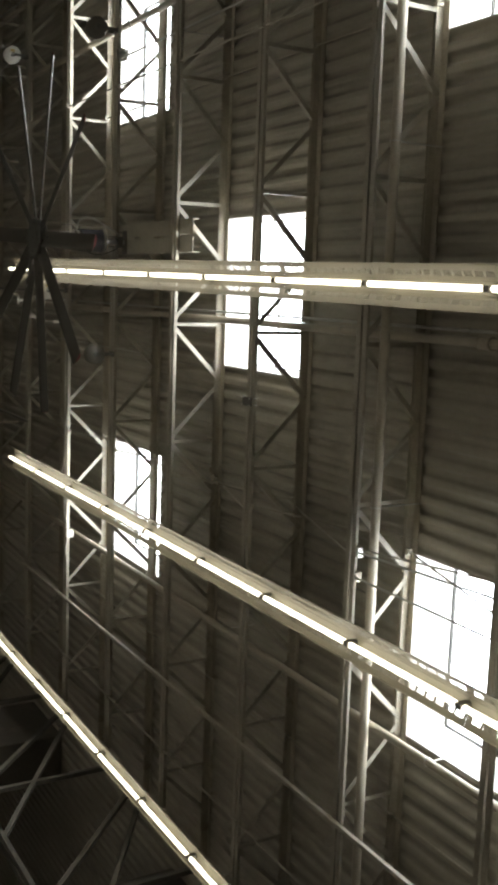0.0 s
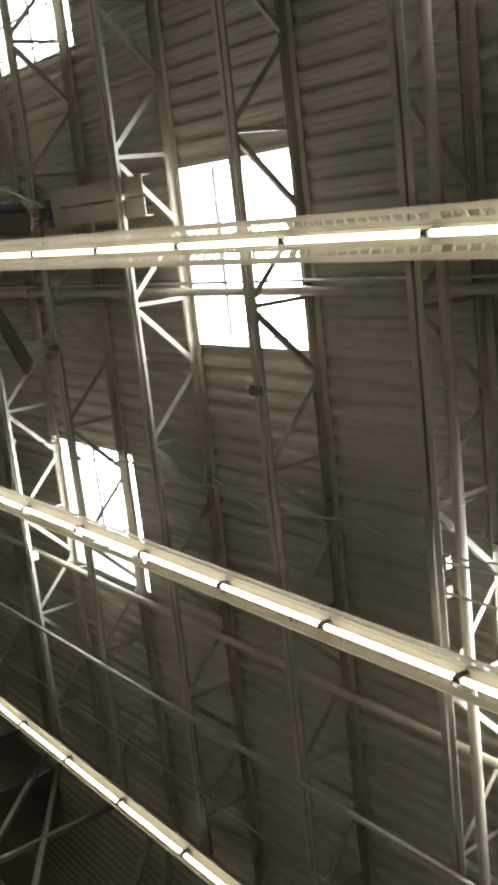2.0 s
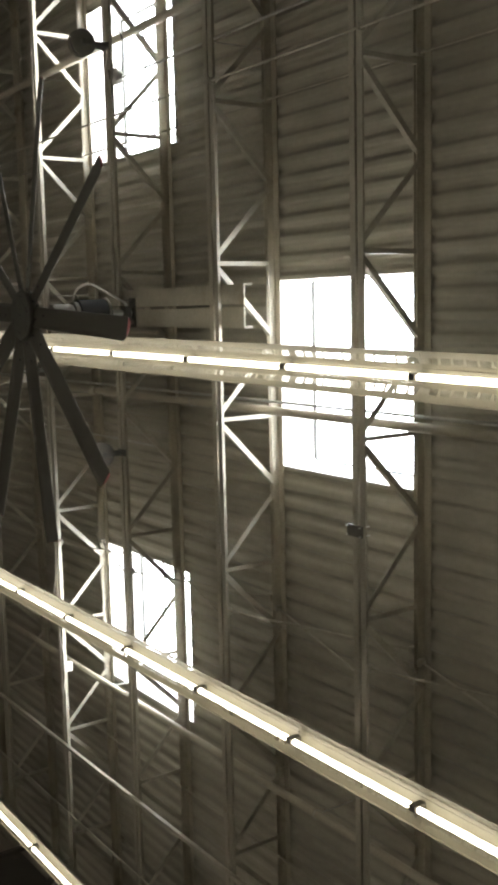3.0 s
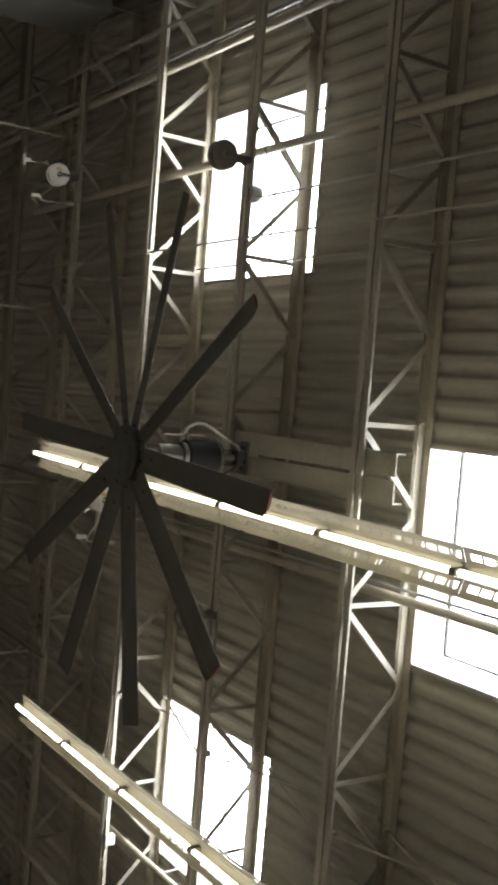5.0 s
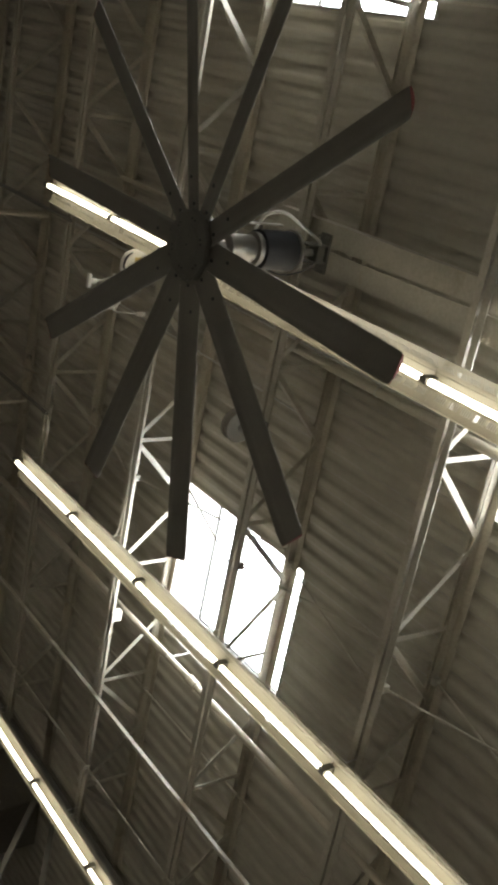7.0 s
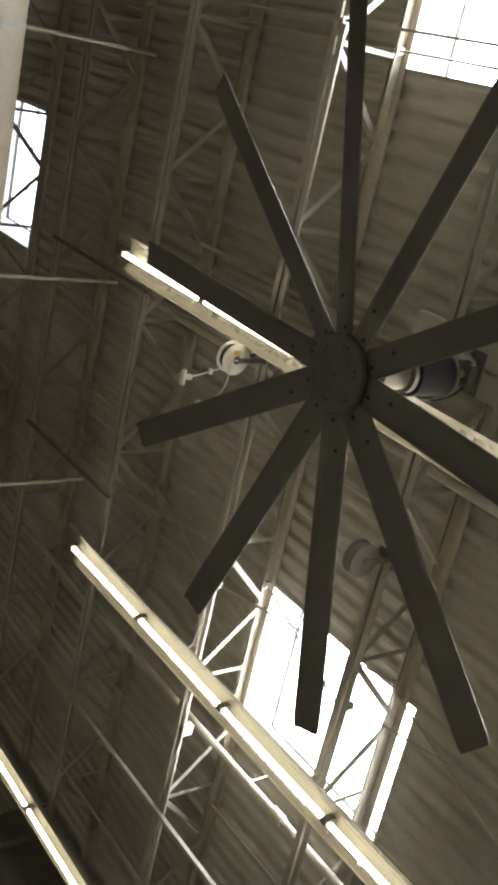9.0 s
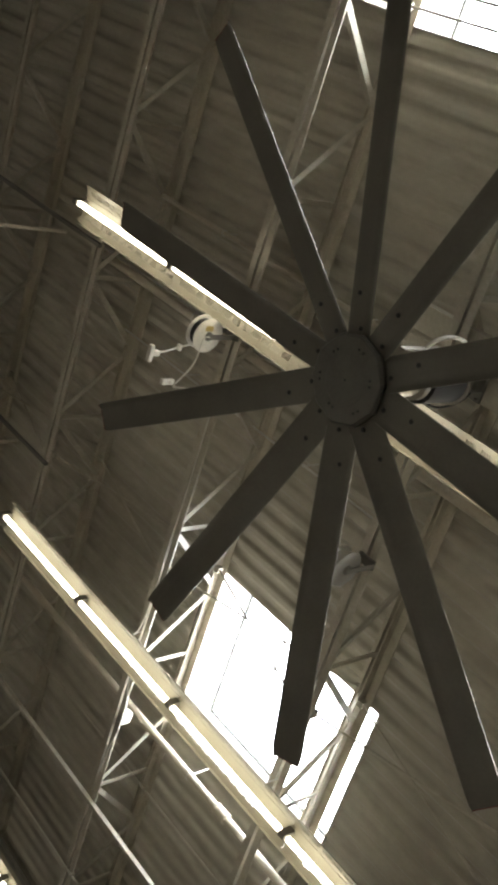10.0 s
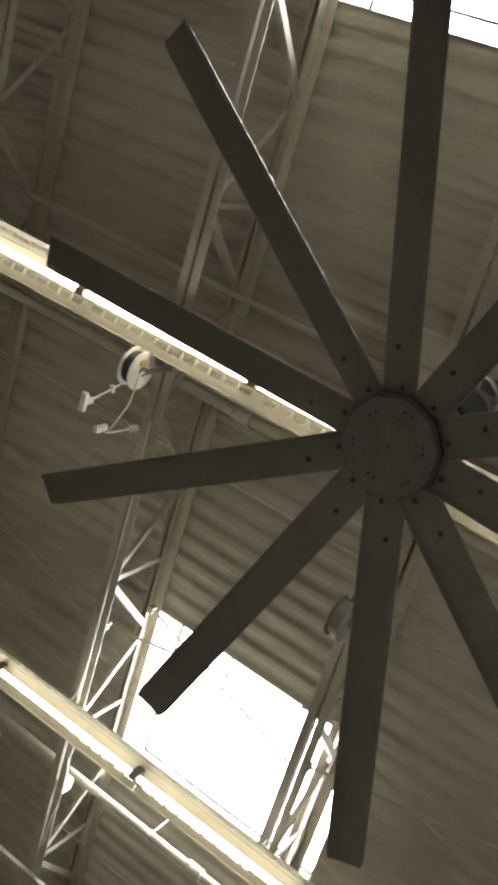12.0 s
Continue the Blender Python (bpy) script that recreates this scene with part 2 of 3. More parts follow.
def deck_mesh():
    """The ribbed deck: flutes run along y, with the skylight openings left out, and a flat roof skin above."""
    bm = bmesh.new()
    holes = [(sx - SKY_X / 2, sx + SKY_X / 2, sy - SKY_Y / 2, sy + SKY_Y / 2) for sx, sy in SKYLIGHTS]
    xs = [(WEST - 0.2, Z_DECK)]
    i = 0
    while True:
        x = WEST - 0.2 + i * RIB
        if x + RIB > EAST + 0.2:
            break
        xs += [(x + dx, Z_DECK + RIB_H * f) for dx, f in RIB_SHAPE] + [(x + RIB, Z_DECK)]
        i += 1

    def height(x):
        for (xa, za), (xb, zb) in zip(xs, xs[1:]):
            if xa <= x <= xb and xb > xa:
                return za + (zb - za) * (x - xa) / (xb - xa)
        return Z_DECK
    cuts = [(x, height(x)) for h in holes for x in h[:2]]
    line = sorted(xs + cuts)
    for (xa, za), (xb, zb) in zip(line, line[1:]):
        if xb - xa < 1e-5:
            continue
        mid = (xa + xb) / 2
        ys = [SOUTH - 0.2]
        for h in sorted((h for h in holes if h[0] < mid < h[1]), key=lambda h: h[2]):
            ys += [h[2], h[3]]
        ys.append(NORTH + 0.2)
        for y0, y1 in zip(ys[::2], ys[1::2]):
            lower = [bm.verts.new(p) for p in ((xa, y0, za), (xb, y0, zb), (xb, y1, zb), (xa, y1, za))]
            upper = [bm.verts.new((v.co.x, v.co.y, Z_DECK + 0.14)) for v in lower]
            bm.faces.new(lower[::-1])
            bm.faces.new(upper)
            bm.faces.new((lower[0], lower[1], upper[1], upper[0]))
            bm.faces.new((lower[2], lower[3], upper[3], upper[2]))
    me = bpy.data.meshes.new("ceiling")
    bm.to_mesh(me)
    bm.free()
    me.materials.append(DECK)
    return me


tagged(new("ceiling", deck_mesh()), "ribbed grey painted steel roof deck", "ceiling", kind="structure")


# ---------- skylights ----------
def skylight(sx, sy):
    t = thing("skylight", "square roof skylight with white curb and clear dome", "skylight", "roof skylights", at=pose(sx, sy, Z_DECK))
    hx, hy, w, h = SKY_X / 2, SKY_Y / 2, 0.05, 0.40
    for dims in ((-hx - w, -hx, -hy - w, hy + w), (hx, hx + w, -hy - w, hy + w), (-hx, hx, -hy - w, -hy), (-hx, hx, hy, hy + w)):
        bm = bmesh.new()
        box(bm, *dims, 0.142, h)
        part("curb_board", bm, CURB, t)
    # lining of the opening through the deck
    for dims in ((-hx, -hx + 0.004, -hy, hy), (hx - 0.004, hx, -hy, hy), (-hx + 0.004, hx - 0.004, -hy, -hy + 0.004), (-hx + 0.004, hx - 0.004, hy - 0.004, hy)):
        bm = bmesh.new()
        box(bm, *dims, -0.004, h - 0.01)
        part("lining", bm, CURB, t)
    bm = bmesh.new()
    box(bm, -hx + 0.03, hx - 0.03, 0.38 - 0.009, 0.38 + 0.009, h + 0.004, h + 0.028)
    part("glazing_bar", bm, FRAME, t)
    for dims in ((-hx - 0.004, -hx + 0.014, -hy, hy), (hx - 0.014, hx + 0.004, -hy, hy), (-hx + 0.014, hx - 0.014, -hy - 0.004, -hy + 0.014), (-hx + 0.014, hx - 0.014, hy - 0.014, hy + 0.004)):
        bm = bmesh.new()
        box(bm, *dims, h + 0.002, h + 0.03)
        part("retaining_frame", bm, GASKET, t)
    bm = bmesh.new()
    n = 10
    grid = [[bm.verts.new((-hx - w + (2 * hx + 2 * w) * i / n, -hy - w + (2 * hy + 2 * w) * j / n,
                           h + 0.032 + 0.05 * math.sin(math.pi * i / n) ** 0.7 * math.sin(math.pi * j / n) ** 0.7)) for j in range(n + 1)] for i in range(n + 1)]
    for i in range(n):
        for j in range(n):
            bm.faces.new((grid[i][j], grid[i + 1][j], grid[i + 1][j + 1], grid[i][j + 1]))
    pane = part("dome", bm, ACRYLIC, t, "clear acrylic dome", True)
    pane.visible_shadow = False
    return t


for sx, sy in SKYLIGHTS:
    skylight(sx, sy)


# ---------- bar joists ----------
NODE0, PANEL = 0.385, 1.219


def roof_joist(y, x0=WEST, x1=GIRDER_X - 0.05):
    """An open-web joist along x: two top angles, two bottom angles, diagonals and posts."""
    t = thing("roof_joist", "cream-painted open-web steel bar joist under the roof deck", "joist", "roof joists", at=pose(0, y, 0))
    for s in (-1, 1):
        bm = bmesh.new()
        sweep(bm, angle_profile(0.075, 0.068, 0.007, -1, -s), (x0, s * 0.012, Z_DECK - 0.001), (x1, s * 0.012, Z_DECK - 0.001))
        part("top_chord_angle", bm, STEEL_DULL, t)
        bm = bmesh.new()
        sweep(bm, angle_profile(0.055, 0.052, 0.006, 1, -s), (x0, s * 0.011, Z_BOTTOM), (x1 - 0.78, s * 0.011, Z_BOTTOM))
        part("bottom_chord_angle", bm, STEEL, t)
    k0 = math.ceil((x0 + 0.7 - NODE0) / PANEL)
    k1 = math.floor((x1 - 0.6 - NODE0) / PANEL)
    zb, zt = Z_BOTTOM + 0.03, Z_DECK - 0.035

    def shared(kind, lx, lz, r):
        bm = bmesh.new()
        sweep(bm, angle_profile(r, r, 0.005), (0, -r / 2, 0), (lx, -r / 2, lz), (0, 1, 0))
        return mesh_of(bm, kind, STEEL)
    up = shared("web_diagonal", PANEL / 2 - 0.07, zt - zb, 0.042)
    down = shared("web_diagonal", -(PANEL / 2 - 0.07), zt - zb, 0.042)
    post = shared("web_post", 0.0, zt - zb, 0.034)
    for k in range(k0, k1 + 1):
        x = NODE0 + k * PANEL
        for me, dx in ((up, 0.05), (down, -0.05), (post, 0.0)):
            ob = part(me.name.split(".")[0], me, STEEL, t)
            ob.location = (x + dx, 0, zb)
    return t


first = roof_joist(JOISTS[0])
for y in JOISTS[1:]:
    copy_thing(first, pose(0, y, 0))


# ---------- strip lights ----------
MODULE, LAMP_END = 1.235, 14.46
WING_PROFILE = [(0.045, 0.073), (0.068, 0.073), (0.145, 0.036)]


def wing_mesh(side):
    """One wing of the reflector, with groups of narrow slots through its outer half and a turned-down lip."""
    bm = bmesh.new()
    t = 0.0015

    def plate(y0, y1, a, b):
        pts = [(side * a[0], y0, a[1]), (side * b[0], y0, b[1]), (side * b[0], y1, b[1]), (side * a[0], y1, a[1])]
        low = [bm.verts.new(p) for p in pts]
        top = [bm.verts.new((p[0], p[1], p[2] + t)) for p in pts]
        bm.faces.new(low)
        bm.faces.new(top[::-1])
        for i in range(4):
            bm.faces.new((low[i], low[(i + 1) % 4], top[(i + 1) % 4], top[i]))
    a, b, c = WING_PROFILE
    between = lambda p, q, f: (p[0] + (q[0] - p[0]) * f, p[1] + (q[1] - p[1]) * f)
    plate(0, MODULE - 0.002, a, b)
    s0, s1 = between(b, c, 0.02), between(b, c, 0.5)
    plate(0, MODULE - 0.002, b, s0)
    plate(0, MODULE - 0.002, s1, c)
    plate(0, MODULE - 0.002, c, (c[0] + 0.002, c[1] - 0.014))
    y = 0.0
    for g in range(12):
        start = 0.03 + g * 0.098
        plate(y, start, s0, s1)
        y = start
        for k in range(5):
            plate(y + 0.009, y + 0.0158, s0, s1)
            y += 0.0158
    plate(y, MODULE - 0.002, s0, s1)
    return mesh_of(bm, "reflector_wing", REFLECTOR)


WINGS = {s: wing_mesh(s) for s in (-1, 1)}
bm = bmesh.new()
rod(bm, (0, 0.04, 0), (0, MODULE - 0.04, 0), 0.0195, 14)
TUBE_MESH = mesh_of(bm, "tube", TUBE, True)
bm = bmesh.new()
box(bm, -0.045, 0.045, 0, MODULE - 0.001, 0.071, 0.125, 0.006)
SPINE_MESH = mesh_of(bm, "housing", REFLECTOR)
bm = bmesh.new()
box(bm, -0.02, 0.02, -0.028, 0.028, -0.026, 0.071, 0.006)
SOCKET_MESH = mesh_of(bm, "lampholder", SOCKET)


def strip_light(x, count, end=LAMP_END, turn=0.0):
    t = thing("strip_light", "continuous lit fluorescent strip light with slotted white reflectors", "strip light", "rows of strip lights", at=pose(x, end, Z_TUBE, 0, 0, turn))
    for i in range(count):
        y = -(i + 1) * MODULE
        for me in (WINGS[-1], WINGS[1], SPINE_MESH, TUBE_MESH):
            ob = part(me.name.split(".")[0], me, None, t)
            ob.location = (0, y, 0)
        ob = part("lampholder", SOCKET_MESH, None, t)
        ob.location = (0, y + MODULE, 0)
    ob = part("lampholder", SOCKET_MESH, None, t)
    ob.location = (0, -count * MODULE, 0)
    for y in JOISTS:
        if end - count * MODULE < y < end:
            for s in (-1, 1):
                bm = bmesh.new()
                rod(bm, (s * 0.035, y - end, 0.122), (s * 0.035, y - end, Z_BOTTOM - Z_TUBE + 0.004), 0.004, 6)
                part("hanger", bm, GALV, t)
    return t


strip_light(-0.188, 16, turn=0.76)
strip_light(2.53, 16)
strip_light(2.48, 4, 16.97 + 4 * MODULE)
strip_light(5.54, 21, LAMP_END + 5 * MODULE)


# ---------- ceiling fan ----------
FAN = (-0.486, 10.905, 4.94)
FAN_R, FAN_TURN, FAN_DROOP = 1.905, 21.0, 0.037


def ceiling_fan():
    t = thing("ceiling_fan", "large dark industrial ceiling fan with ten long blades", "ceiling fan", at=pose(*FAN))
    bm = bmesh.new()
    lathe(bm, [(0.206, -0.020), (0.213, -0.014), (0.213, -0.008)], (0, 0, 0), 10)
    lathe(bm, [(0.212, -0.0085), (0.219, -0.006), (0.219, 0.012)], (0, 0, 0), 10)
    hub = part("hub_plate", bm, HUB, t, "ten-sided dark grey hub plate")
    bm = bmesh.new()
    lathe(bm, [(0.118, -0.0225), (0.123, -0.0205)], (0, 0, 0), 40)
    part("hub_cap", bm, HUB, t)
    bm = bmesh.new()
    lathe(bm, [(0.13, 0.05), (0.2, 0.055), (0.2, 0.075), (0.13, 0.08)], (0, 0, 0), 30)
    part("upper_plate", bm, HUB, t)
    bm = bmesh.new()
    lathe(bm, [(0.009, -0.006), (0.0115, -0.004), (0.0115, 0.0)], (0, 0, 0), 8)
    bolt = mesh_of(bm, "bolt", BOLT)
    # blade section: a cambered hollow extrusion, chord 0.168
    bm = bmesh.new()
    chord, n = 0.168, 10
    top, low = [], []
    for i in range(n + 1):
        f = i / n
        u = (f - 0.5) * chord
        camber = 0.012 * math.sin(math.pi * f)
        thick = 0.022 * (math.sin(math.pi * min(f * 1.15, 1)) ** 0.6) * (1 - 0.75 * f) + 0.0025
        top.append((u, camber + thick / 2))
        low.append((u, camber - thick / 2 + (0.007 if f > 0.75 else 0.0) * (1.0 - f) * 4))
    loop = top + low[::-1]
    pitch = Matrix.Rotation(math.atan(FAN_DROOP), 3, "Y") @ Matrix.Rotation(radians(-13), 3, "X")
    ends = []
    for r in (0.19, 0.24, FAN_R - 0.05, FAN_R - 0.015, FAN_R):
        shrink = 1.0 if r < FAN_R - 0.02 else 0.97 if r < FAN_R else 0.9
        ends.append([bm.verts.new(pitch @ Vector((r, u * shrink, h * shrink + 0.028))) for u, h in loop])
    for p, q in zip(ends, ends[1:]):
        for i in range(len(loop)):
            bm.faces.new((p[i], p[(i + 1) % len(loop)], q[(i + 1) % len(loop)], q[i]))
    bm.faces.new(ends[0][::-1])
    bm.faces.new(ends[-1])
    blade = mesh_of(bm, "blade", BLADE, True)
    bm = bmesh.new()
    ends = [[bm.verts.new(pitch @ Vector((r, u * 0.92, h * 1.1 + 0.026))) for u, h in loop] for r in (FAN_R, FAN_R + 0.004)]
    for i in range(len(loop)):
        bm.faces.new((ends[0][i], ends[0][(i + 1) % len(loop)], ends[1][(i + 1) % len(loop)], ends[1][i]))
    bm.faces.new(ends[0][::-1])
    bm.faces.new(ends[1])
    tip = mesh_of(bm, "tip_cap", RED)
    # Thin lighter lips added along both edges to draw their glints.
    lips = []
    for s in (-1, 1):
        bm = bmesh.new()
        edge = s * chord / 2
        sweep(bm, [(-0.002, -0.0015), (0.002, -0.0015), (0.002, 0.0015), (-0.002, 0.0015)], pitch @ Vector((0.23, edge, 0.028)), pitch @ Vector((FAN_R - 0.05, edge, 0.028)))
        lips.append(mesh_of(bm, "edge_lip", EDGE))
    for k in range(10):
        turn = Matrix.Rotation(radians(FAN_TURN + 36 * k), 4, "Z")
        ob = part("blade", blade, None, t)
        ob.matrix_local = turn
        part("tip_cap", tip, None, ob)
        for lip in lips:
            part("edge_lip", lip, None, ob, "thin lighter lip standing in for an edge glint")
        for r, dy in ((0.395, -0.014), (0.238, 0.022)):
            b = part("bolt", bolt, None, ob)
            b.matrix_local = Matrix.Translation((r, dy, 0.012))
    bm = bmesh.new()
    lathe(bm, [(0.0048, -0.005), (0.0066, -0.003), (0.0066, 0.0)], (0, 0, 0), 8)
    stud = mesh_of(bm, "stud", BOLT)
    for k in range(12):
        a = radians(60 * (k // 2) + 6 + 11 * (k % 2))
        q = 0.147 + 0.012 * ((k // 2) % 2)
        b = part("stud", stud, None, hub)
        b.matrix_local = Matrix.Translation((q * math.cos(a), q * math.sin(a), -0.0195))
    b = part("stud", stud, None, hub)
    b.matrix_local = Matrix.Translation((0, 0, -0.0220))
    bm = bmesh.new()
    lathe(bm, [(0.05, 0.08), (0.05, 0.16), (0.032, 0.17), (0.045, 0.19), (0.045, 0.24), (0.06, 0.255)], (0, 0, 0), 24)
    part("shaft", bm, CHROME, t, smooth=True)
    bm = bmesh.new()
    lathe(bm, [(0.075, 0.255), (0.085, 0.262), (0.085, 0.44), (0.078, 0.452), (0.105, 0.458), (0.105, 0.492)], (0, 0, 0), 36)
    part("gearbox", bm, CHROME, t, "bare steel gearbox", True)
    bm = bmesh.new()
    lathe(bm, [(0.11, 0.492), (0.124, 0.50), (0.124, 0.775), (0.112, 0.79), (0.05, 0.795)], (0, 0, 0), 36)
    motor = part("motor", bm, MOTOR, t, "black enamelled motor", True)
    bm = bmesh.new()
    lathe(bm, [(0.127, 0.752), (0.137, 0.755), (0.137, 0.772), (0.127, 0.775)], (0, 0, 0), 36)
    part("band", bm, CHROME, motor, "bright steel rim")
    bm = bmesh.new()
    box(bm, -0.165, -0.155, -0.02, 0.02, 0.30, 0.66, 0.003)
    box(bm, -0.158, -0.1, -0.015, 0.015, 0.50, 0.512)
    part("guard_bar", bm, CHROME, t, "bright flat steel bar")
    bm = bmesh.new()
    rod(bm, (0, 0, 0.79), (0, 0, 1.03), 0.024, 14)
    part("downrod", bm, GALV, t, smooth=True)
    bm = bmesh.new()
    box(bm, -0.13, 0.13, -0.05, 0.05, 1.034, 1.051, 0.003)
    for x in (-0.06, 0.05):
        box(bm, x, x + 0.01, -0.05, 0.05, 0.86, 1.034)
    box(bm, -0.06, 0.05, -0.06, 0.03, 0.94, 1.0, 0.006)
    for x, y in ((-0.11, 0.03), (0.11, 0.03), (-0.11, -0.03), (0.11, -0.03)):
        rod(bm, (x, y, 1.0), (x, y, 1.12), 0.007, 8)
    part("mount", bm, GIRDERGREY, t)
    bm = bmesh.new()
    cable(bm, [(-0.12, 0.02, 0.47), (-0.22, -0.03, 0.50), (-0.25, -0.08, 0.60), (-0.17, -0.10, 0.76), (-0.09, -0.08, 0.92), (-0.05, -0.02, 0.97)], 0.011, 8)
    part("conduit", bm, GALV, t, "flexible grey conduit", True)
    bm = bmesh.new()
    cable(bm, [(0.05, -0.03, 0.97), (0.11, -0.05, 0.86), (0.15, -0.03, 0.72), (0.13, 0.02, 0.62)], 0.006, 6)
    part("cable", bm, DARKCORD, t, smooth=True)
    return t


ceiling_fan()

# ---------- fan support angles ----------
for s in (-1, 1):
    bm = bmesh.new()
    sweep(bm, angle_profile(0.075, 0.152, 0.008, 1, -s), (FAN[0] - 0.035 + s * 0.165, 9.17, Z_BOTTOM + 0.062), (FAN[0] - 0.035 + s * 0.165, 11.45, Z_BOTTOM + 0.062))
    solo("support_angle", bm, STEEL, "cream steel angle carrying the fan across the joists", "steel angle", "fan support angles")


# ---------- bridging between the joists ----------
def bridging(name, x, z, ys, mat, r=0.0, leg=0.0, label="thin steel bridging rod running across the joists"):
    """A rod or small angle along y, fixed to the joists."""
    bm = bmesh.new()
    if r:
        rod(bm, (x, ys[0], z), (x, ys[1], z), r, 10)
    else:
        sweep(bm, angle_profile(leg, leg, 0.005, 1, 1), (x, ys[0], z), (x, ys[1], z))
    for y in JOISTS:
        if ys[0] < y < ys[1] and r:
            box(bm, x - 0.022, x + 0.022, y - 0.075, y - 0.064, z - 0.03, z + 0.03)
    return solo(name, bm, mat, label, "bridging", "joist bridging")


LONG = (SOUTH, 21.2)
bridging("bridging_rod", -2.20, Z_BOTTOM - 0.012, LONG, STEEL, r=0.0095)
bridging("bridging_rod", 4.97, Z_BOTTOM - 0.012, LONG, STEEL, r=0.0095)
bridging("bridging_angle", 4.16, Z_BOTTOM - 0.034, LONG, STEEL, leg=0.034, label="cream steel bridging angle under the joists")
bridging("bridging_angle", -4.22, Z_BOTTOM - 0.034, LONG, STEEL, leg=0.034, label="cream steel bridging angle under the joists")
for x in (-4.20, -2.11, 4.20):
    bridging("bridging_rod", x, Z_DECK - 0.09, LONG, STEEL, r=0.0095, label="steel bridging rod under the top chords")


# crossed bridging in each bay, from a bottom chord up to the next top chord
for ya, yb in zip(JOISTS, JOISTS[1:]):
    for x, z0, z1 in ((1.92, Z_DECK - 0.06, Z_BOTTOM + 0.035), (1.99, Z_BOTTOM + 0.035, Z_DECK - 0.06)):
        bm = bmesh.new()
        rod(bm, (x, ya + 0.05, z0), (x, yb - 0.05, z1), 0.008, 8)
        for y, z in ((ya + 0.045, z0), (yb - 0.045, z1)):
            box(bm, x - 0.025, x + 0.025, y - 0.02, y + 0.02, z - 0.025, z + 0.025, 0.005)
        solo("cross_brace", bm, STEEL, "thin crossed steel brace between two joists", "brace", "crossed joist bracing")


# ---------- pipes ----------
def pipe(name, a, b, r, couplings=(), mat=None, label="cream-painted steel pipe run between the joists", supports=()):
    t = thing(name, label, "pipe", "ceiling pipes")
    bm = bmesh.new()
    rod(bm, a, b, r, 20)
    part("tube_run", bm, mat or PIPE, t, smooth=True)
    a, b = Vector(a), Vector(b)
    way = (b - a).normalized()
    for c in couplings:
        p = a + way * c
        bm = bmesh.new()
        rod(bm, p - way * 0.05, p + way * 0.05, r * 1.35, 20)
        for s in (-1, 1):
            rod(bm, p + way * s * 0.05, p + way * s * 0.062, r * 1.5, 12)
        part("coupling", bm, mat or PIPE, t, smooth=True)
    for c, top in supports:
        p = a + way * c
        bm = bmesh.new()
        side = way.cross(Vector((0, 0, 1)))
        ring = [p + side * (r + 0.004) * math.cos(u) + Vector((0, 0, (r + 0.004) * math.sin(u))) for u in [2 * math.pi * i / 16 for i in range(17)]]
        cable(bm, ring, 0.004, 5, 1)
        rod(bm, p + Vector((0, 0, r)), Vector((p.x, p.y, top)), 0.005, 6)
        part("hanger", bm, GALV, t)
    return t


ROOF = Z_DECK - 0.002
pipe("sprinkler_pipe", (WEST, 6.085, 6.085), (GIRDER_X - 0.1, 6.085, 6.085), 0.037, (2.1,), supports=[(1.2, ROOF), (3.4, ROOF), (6.3, ROOF), (9.0, ROOF), (12.6, ROOF)])
pipe("sprinkler_pipe", (3.37, SOUTH, 6.165), (3.37, 21.2, 6.165), 0.031, (4.2, 18.6), supports=[(5.4, ROOF), (9.0, ROOF), (12.4, ROOF), (15.6, ROOF), (19.0, ROOF), (22.5, ROOF)])
pipe("sprinkler_pipe", (0.30, SOUTH, 6.27), (0.30, 14.9, 6.27), 0.034, (6.1, 12.2, 19.3), supports=[(5.4, ROOF), (10.2, ROOF), (13.9, ROOF), (17.4, ROOF), (20.5, ROOF)])
pipe("conduit_run", (0.22, SOUTH, 6.22), (0.22, 14.9, 6.22), 0.011, label="thin grey electrical conduit beside the pipe", mat=GALV, supports=[(5.5, ROOF), (12.3, ROOF), (19.0, ROOF)])
pipe("sprinkler_pipe", (-2.97, SOUTH, 6.20), (-2.97, 16.2, 6.20), 0.036, (7.0, 13.2), supports=[(6.0, ROOF), (10.4, ROOF), (16.8, ROOF), (20.2, ROOF)])
pipe("sprinkler_pipe", (-3.87, SOUTH, 6.02), (-3.87, 19.5, 6.02), 0.030, (11.0, 17.2), supports=[(6.0, ROOF), (10.4, ROOF), (16.8, ROOF), (20.2, ROOF)])
pipe("conduit_run", (-3.97, SOUTH, 6.02), (-3.97, 19.5, 6.02), 0.015, label="thin grey electrical conduit beside the pipe", mat=GALV, supports=[(6.0, ROOF), (16.8, ROOF)])
pipe("conduit_run", (-0.295, 11.2, 6.4), (-0.335, 14.4, 6.4), 0.018, label="thin grey electrical conduit between joist webs", mat=PIPE, supports=[(0.9, ROOF), (2.4, ROOF)])
pipe("conduit_run", (0.79, 11.15, 6.38), (0.79, 14.4, 6.38), 0.007, label="slim grey conduit feeding a cord reel", mat=GALV, supports=[(1.0, ROOF), (2.4, ROOF)])
pipe("conduit_run", (-2.52, 7.9, 5.985), (-2.52, 11.1, 5.985), 0.010, label="thin electrical conduit feeding a junction box", mat=GALV, supports=[(1.65, ROOF)])


